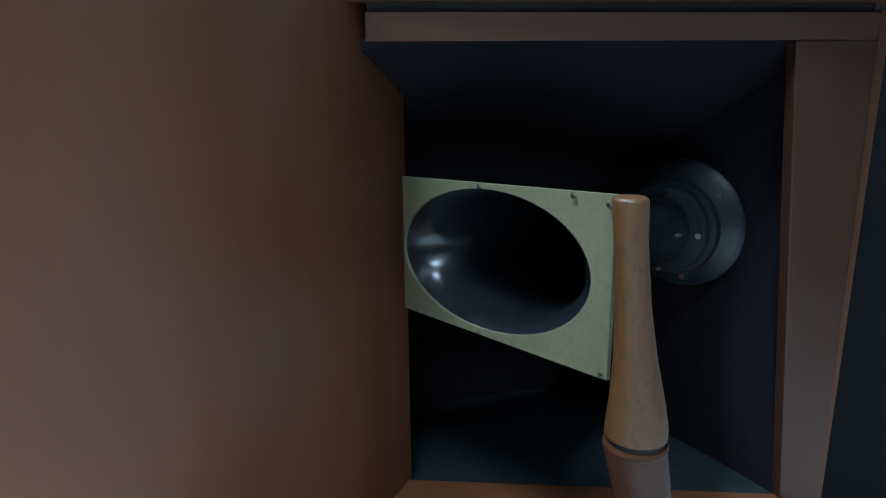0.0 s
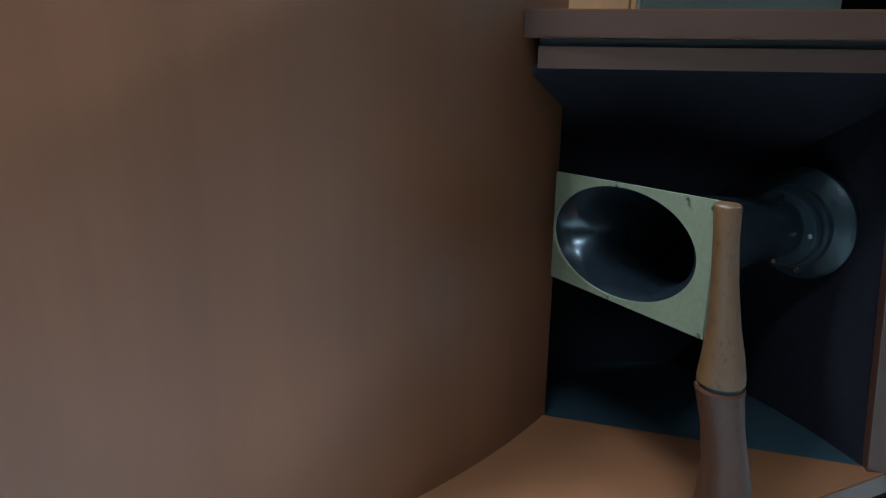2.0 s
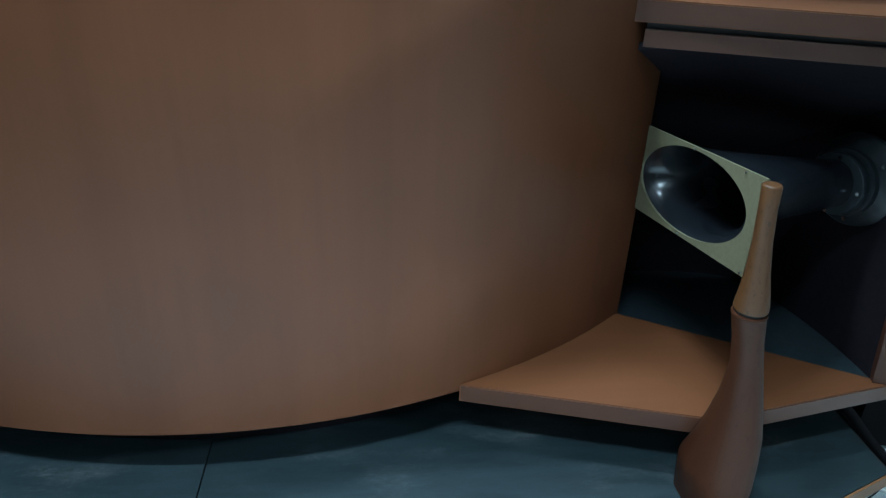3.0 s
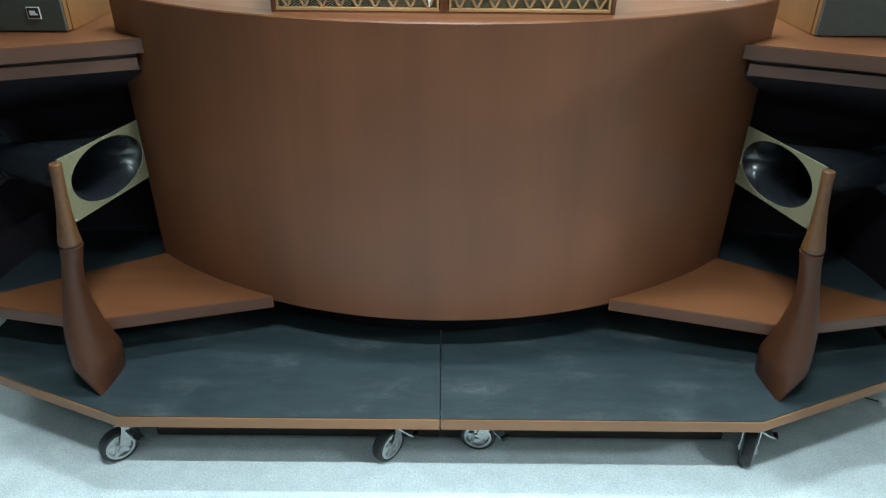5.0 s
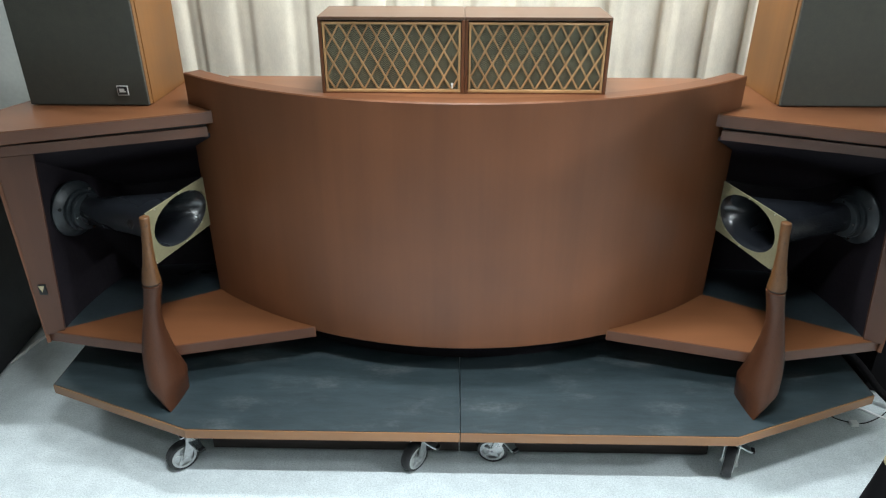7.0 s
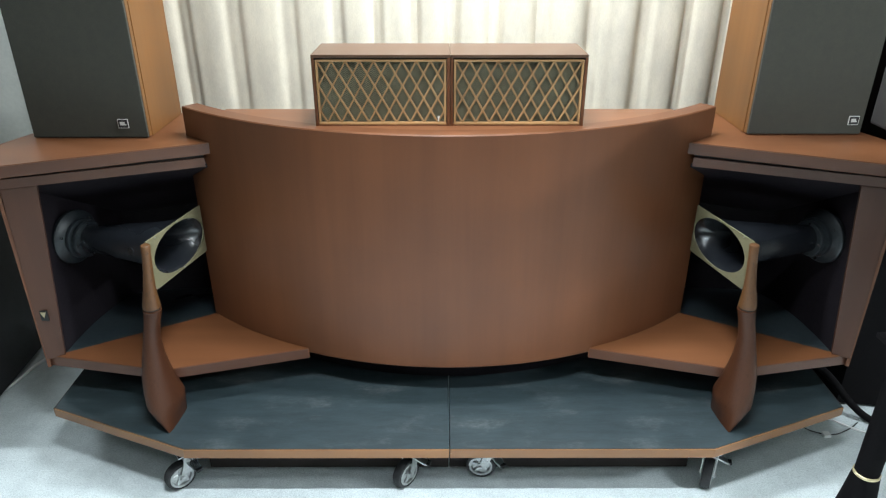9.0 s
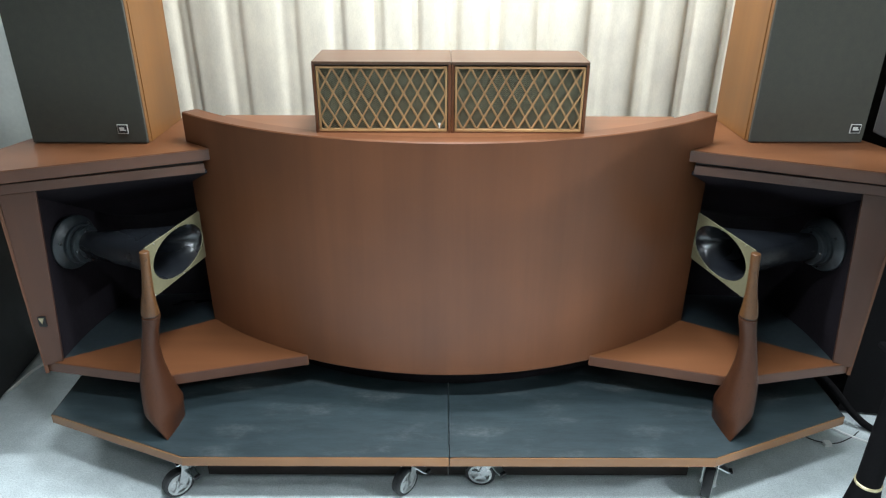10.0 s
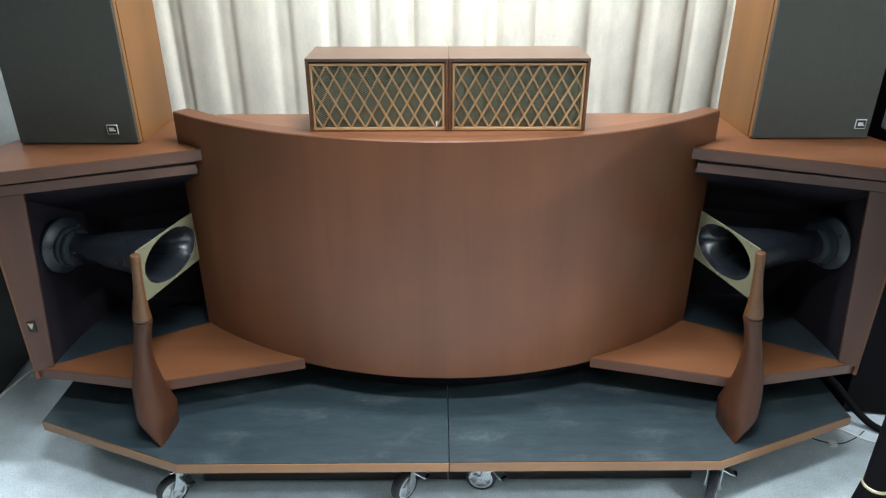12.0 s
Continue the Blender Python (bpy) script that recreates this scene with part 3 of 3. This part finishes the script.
            dx, dy = rx * math.cos(a_), ry_ * math.sin(a_)
            out.append((s * (cx + dx * math.cos(yaw) - dy * math.sin(yaw)), cy_ + dx * math.sin(yaw) + dy * math.cos(yaw), Z(z)))
        return out
    up = [(0.862, 0.169, 0.6045, 0.0135, 0.0135), (0.862, 0.169, 0.606, 0.012, 0.012)]
    prof = [(0.877, 0.163, 0.407, 0.0258), (0.877, 0.163, 0.415, 0.0257), (0.8755, 0.163, 0.44, 0.0222), (0.872, 0.164, 0.475, 0.0175), (0.868, 0.166, 0.52, 0.0142), (0.864, 0.168, 0.57, 0.0132), (0.862, 0.169, 0.6035, 0.0140)]
    post = part("post", loft([ring_at(a_, b_, c_, d_, d_) for a_, b_, c_, d_ in prof] + [ring_at(*u) for u in up]), WALNUT_TURNED, con, "turned walnut post carrying the horn plate", True)
    part("joint_ring", loft([ring_at(0.877, 0.163, 0.396, 0.0262, 0.0262), ring_at(0.877, 0.163, 0.3985, 0.0272, 0.0272), ring_at(0.877, 0.163, 0.4015, 0.0262, 0.0262)]), WALNUT_POST, post, "", True)
    part("joint_groove", loft([ring_at(0.877, 0.163, 0.4005, 0.0235, 0.0235), ring_at(0.877, 0.163, 0.4075, 0.0235, 0.0235)]), DARK_WOOD, post, "dark groove at the joint", True)
    low = [(0.862, 0.148, 0.0, 0.005, 0.064, 0.10), (0.880, 0.158, 0.045, 0.030, 0.074, 0.15), (0.891, 0.162, 0.076, 0.047, 0.076, 0.2), (0.893, 0.162, 0.084, 0.0475, 0.075, 0.2),
           (0.899, 0.160, 0.13, 0.045, 0.063, 0.2), (0.902, 0.158, 0.18, 0.040, 0.052, 0.2), (0.900, 0.157, 0.24, 0.0315, 0.038, 0.2), (0.895, 0.159, 0.30, 0.0245, 0.028, 0.2),
           (0.886, 0.161, 0.35, 0.0235, 0.0245, 0.2), (0.877, 0.163, 0.396, 0.0262, 0.0262, 0.0)]
    part("leg", loft([ring_at(a_, b_, c_, d_, e_, 20, f_) for a_, b_, c_, d_, e_, f_ in low]), WALNUT_POST, con, "sculpted walnut leg tapering to a pointed foot", True)


for s in (1, -1):
    wing(s)

# maker's badge on the stile: a plain silver square with a dark wedge
bx, by, bz = -1.281, 0.2815, Z(0.305)
bt = part("badge", box(bx - 0.0125, bx + 0.0125, by - 0.002, by + 0.003, bz - 0.018, bz + 0.018, 0.0006), BADGE_BLACK, con, "small black badge with a silver wedge")
part("emblem", hull([(bx - 0.009, by - 0.0032, bz + 0.013), (bx + 0.009, by - 0.0032, bz + 0.013), (bx, by - 0.0032, bz - 0.008), (bx - 0.009, by - 0.002, bz + 0.013), (bx + 0.009, by - 0.002, bz + 0.013), (bx, by - 0.002, bz - 0.008)]), BRASS, bt)

for cx, cy, turn, pedal, owner in CASTORS:
    castor((cx, cy, 0.05), turn, pedal, owner)


# ---- the pair of bookshelf loudspeakers with lattice fronts ----
def lattice_speaker(x0, x1, y0, y1, z0, z1, mark):
    t = thing("bookshelf_loudspeaker", ((x0 + x1) / 2, (y0 + y1) / 2, z0), "small walnut bookshelf loudspeaker with a diamond lattice front", "loudspeaker", "pair of lattice-front loudspeakers")
    w = 0.0085
    part("case_top", box(x0, x1, y0, y1, z1 - w, z1, 0.0012), WALNUT_PALE, t)
    part("case_base", box(x0 + w, x1 - w, y0 + 0.003, y1, z0, z0 + w), WALNUT_FLAT, t)
    part("case_side", box(x0, x0 + w, y0, y1, z0, z1 - w, 0.001), WALNUT, t)
    part("case_side", box(x1 - w, x1, y0, y1, z0, z1 - w, 0.001), WALNUT, t)
    part("case_back", box(x0 + w, x1 - w, y1 - 0.01, y1 - 0.001, z0 + w, z1 - w), DARK_WOOD, t)
    gx0, gx1, gz0, gz1 = x0 + w + 0.002, x1 - w - 0.002, z0 + 0.004, z1 - w - 0.005
    part("grille_cloth", box(gx0, gx1, y0 + 0.014, y0 + 0.018, gz0, gz1), WEAVE, t, "grey zigzag-woven grille cloth")
    fw = 0.0055
    for a in ((gx0, gx1, gz1 - fw, gz1), (gx0, gx1, gz0, gz0 + fw + 0.001), (gx0, gx0 + fw, gz0 + fw + 0.001, gz1 - fw), (gx1 - fw, gx1, gz0 + fw + 0.001, gz1 - fw)):
        part("grille_frame", box(a[0], a[1], y0 + 0.001, y0 + 0.014, a[2], a[3], 0.001), LATTICE, t)
    ix0, ix1, iz0, iz1 = gx0 + fw - 0.001, gx1 - fw + 0.001, gz0 + fw, gz1 - fw + 0.001
    nx, pitch = 9, (ix1 - ix0) / 9.0
    slope = (iz1 - iz0) / 2.5 / pitch
    for lean in (1, -1):
        for k in range(-6, 18):
            xa = ix0 + pitch * (k + 0.5)
            # the line x = xa + lean * (z - iz0) / slope, clipped to the frame
            za, zb = iz0, iz1
            xs = sorted(((ix0 - xa) * slope * lean + iz0, (ix1 - xa) * slope * lean + iz0))
            za, zb = max(za, xs[0]), min(zb, xs[1])
            if zb - za < 0.012:
                continue
            pa = (xa + lean * (za - iz0) / slope, 0, za)
            pb = (xa + lean * (zb - iz0) / slope, 0, zb)
            yy = y0 + (0.0062 if lean > 0 else 0.0068)
            part("slat", bar((pa[0], yy, pa[2]), (pb[0], yy, pb[2]), 0.0040, 0.007), LATTICE, t)
    if mark:
        part("emblem", joined(lathe([(0.0035, 0), (0.0035, 0.002)], Matrix.Translation((x1 - 0.032, y0 + 0.002, z0 + 0.026)) @ pose(0, 0, 0, 90, 0, 0), 12),
                              box(x1 - 0.0335, x1 - 0.0305, y0 - 0.001, y0 + 0.002, z0 + 0.014, z0 + 0.022)), WHITE_PLASTIC, t, "small white emblem")
    return t


SY = 0.338
lattice_speaker(-0.383, -0.0004, SY, SY + 0.19, ZT, ZT + 0.199, True)
lattice_speaker(0.0004, 0.380, SY, SY + 0.19, ZT, ZT + 0.199, False)


# ---- the two tall loudspeakers on the side tops ----
def tall_speaker(x0, x1, y0, y1, side):
    z0, z1 = Z(0.808), Z(0.808) + 0.597
    t = thing("large_loudspeaker", ((x0 + x1) / 2, (y0 + y1) / 2, z0), "teak-cased loudspeaker with a charcoal cloth front standing upright on the console", "loudspeaker", "pair of large loudspeakers")
    part("case", box(x0, x1, y0 + 0.032, y1, z0, z1, 0.002), TEAK, t)
    part("seam", box(x0 + 0.006, x1 - 0.006, y0 + 0.027, y0 + 0.033, z0 + 0.006, z1 - 0.006), BADGE_BLACK, t, "dark gap behind the grille")
    part("grille_frame", box(x0 + 0.001, x1 - 0.001, y0 + 0.010, y0 + 0.0275, z0 + 0.003, z1 - 0.003, 0.001), TEAK, t)
    part("grille_cloth", box(x0 + 0.002, x1 - 0.002, y0, y0 + 0.0105, z0 + 0.003, z1 - 0.003, 0.003), CLOTH, t, "charcoal grille cloth")
    ex, ez = x1 - 0.073, z0 + 0.048
    if side > 0:
        ex = x1 - 0.034
    b = part("badge", box(ex - 0.0165, ex + 0.0165, y0 - 0.003, y0 + 0.001, ez - 0.0145, ez + 0.0145, 0.0006), BADGE_SILVER, t, "small square silver badge")
    part("badge_field", box(ex - 0.0145, ex + 0.0145, y0 - 0.0036, y0 - 0.002, ez - 0.0125, ez + 0.0125), BADGE_BLACK, b)
    part("badge_mark", joined(box(ex - 0.009, ex + 0.006, y0 - 0.0042, y0 - 0.003, ez - 0.005, ez + 0.006), box(ex + 0.006, ex + 0.010, y0 - 0.0042, y0 - 0.003, ez - 0.005, ez - 0.001)), BADGE_SILVER, b)
    return t


tall_speaker(-1.316, -0.950, 0.531, 0.832, -1)
tall_speaker(0.959, 1.325, 0.566, 0.868, 1)

# ---- things at the sides ----
sub = thing("floor_standing_loudspeaker", (-1.95, 0.8, 0), "black vinyl loudspeaker cabinet on the floor beside the console", "loudspeaker", "black floor loudspeakers")
part("case", prism([(-2.25, 0.46), (-1.710, 0.50), (-1.735, 1.0), (-2.19, 1.02)], 0.02, 0.84, 0.006), BLACK_PLASTIC, sub)
part("plinth", prism([(-2.23, 0.50), (-1.73, 0.53), (-1.755, 0.98), (-2.17, 1.0)], 0.0, 0.02), RUBBER, sub)

dark = thing("floor_standing_loudspeaker", (1.85, 0.8, 0), "black vinyl loudspeaker cabinet on the floor beside the console", "loudspeaker", "black floor loudspeakers")
part("case", prism([(1.47, 0.50), (2.25, 0.38), (2.30, 1.0), (1.50, 1.02), (1.45, 0.80)], 0.02, 1.36, 0.006), CABINET_BLACK, dark)
part("plinth", prism([(1.49, 0.52), (2.23, 0.41), (2.28, 0.98), (1.53, 1.0), (1.47, 0.81)], 0.0, 0.02), RUBBER, dark)

stand = thing("speaker_stand", (1.265, -0.04, 0), "thick black stand tube with a pale ring above its flared foot", "stand")
on_stand = thing("small_black_loudspeaker", (1.30, -0.04, 0.62), "black loudspeaker with a flat pale top on a stand, plus an unseen shading block", "loudspeaker")
part("case", box(1.06, 1.52, -0.20, 0.12, 1.20, 1.345, 0.006), BLACK_PLASTIC, on_stand)
# out-of-view block added to keep the right lamp off the console's right end
part("body", box(1.41, 1.80, -0.26, 0.07, 0.40, 1.20, 0.006), BLACK_PLASTIC, on_stand)
part("lid", box(1.065, 1.515, -0.195, 0.115, 1.345, 1.352, 0.001), BADGE_SILVER, on_stand, "pale top")
at = Matrix.Translation((1.238, -0.04, 0))
part("tube", lathe([(0.034, 0.19), (0.034, 0.605)], at, 28), CABINET_BLACK, stand, "", True)
part("head_plate", box(1.20, 1.40, -0.14, 0.05, 0.605, 0.62, 0.002), CABINET_BLACK, stand)
part("ring", lathe([(0.035, 0.180), (0.0375, 0.182), (0.0375, 0.189), (0.035, 0.191)], at, 28), BRASS, stand, "pale metal ring", True)
part("foot", lathe([(0.060, 0.0), (0.060, 0.006), (0.047, 0.10), (0.038, 0.18)], at, 28), CABINET_BLACK, stand, "", True)

cab = part("floor_cable", tube(curve_points([(-1.60, 0.90, 0.007), (-1.66, 0.84, 0.007), (-1.688, 0.776, 0.007), (-1.702, 0.724, 0.007), (-1.711, 0.66, 0.007), (-1.730, 0.60, 0.007), (-1.78, 0.56, 0.007)]), 0.006), WHITE_PLASTIC, None, "", True)
tagged(cab, "white cable lying on the floor beside the black cabinet", "cable")
cab = part("floor_cable", tube(curve_points([(1.33, 0.46, 0.005), (1.40, 0.42, 0.005), (1.47, 0.36, 0.005), (1.55, 0.31, 0.005), (1.75, 0.2, 0.005)]), 0.0038), WHITE_PLASTIC, None, "", True)
tagged(cab, "white cable running along the floor from under the platform", "cable")
cab = part("floor_cable", tube(curve_points([(1.30, 0.60, 0.205), (1.40, 0.50, 0.15), (1.48, 0.44, 0.06), (1.55, 0.395, 0.014), (1.66, 0.33, 0.013), (1.80, 0.26, 0.013)]), 0.013, 12), CABINET_BLACK, None, "", True)
tagged(cab, "thick black cable sloping from the console's end to the floor", "cable")
wire = thing("loose_wire", (1.30, 0.37, 0), "thin dark wire ending in a small white plug on the floor", "wire")
part("lead", tube(curve_points([(1.20, 0.42, 0.003), (1.26, 0.41, 0.003), (1.30, 0.36, 0.003), (1.34, 0.335, 0.005)]), 0.002, 8), RUBBER, wire)
part("plug", box(1.335, 1.36, 0.318, 0.340, 0.001, 0.014, 0.002), WHITE_PLASTIC, wire, "small white plug")
part("lead", tube(curve_points([(1.358, 0.33, 0.005), (1.40, 0.34, 0.003), (1.46, 0.37, 0.003), (1.50, 0.40, 0.003)]), 0.002, 8), RUBBER, wire)

# ---- ceiling lamps ----
# housings are unseen; the curtain and left-wall lamps are only added fill
for lx, ly, wx, wy, watts, fan in LAMPS:
    lamp = thing("ceiling_lamp", (lx, ly, H), "unseen white fluorescent ceiling lamp placed to light the room, switched on", "lamp", "ceiling lamps")
    part("housing", box(lx - wx / 2 - 0.03, lx + wx / 2 + 0.03, ly - wy / 2 - 0.03, ly + wy / 2 + 0.03, 2.505, H, 0.004), SHADE, lamp)
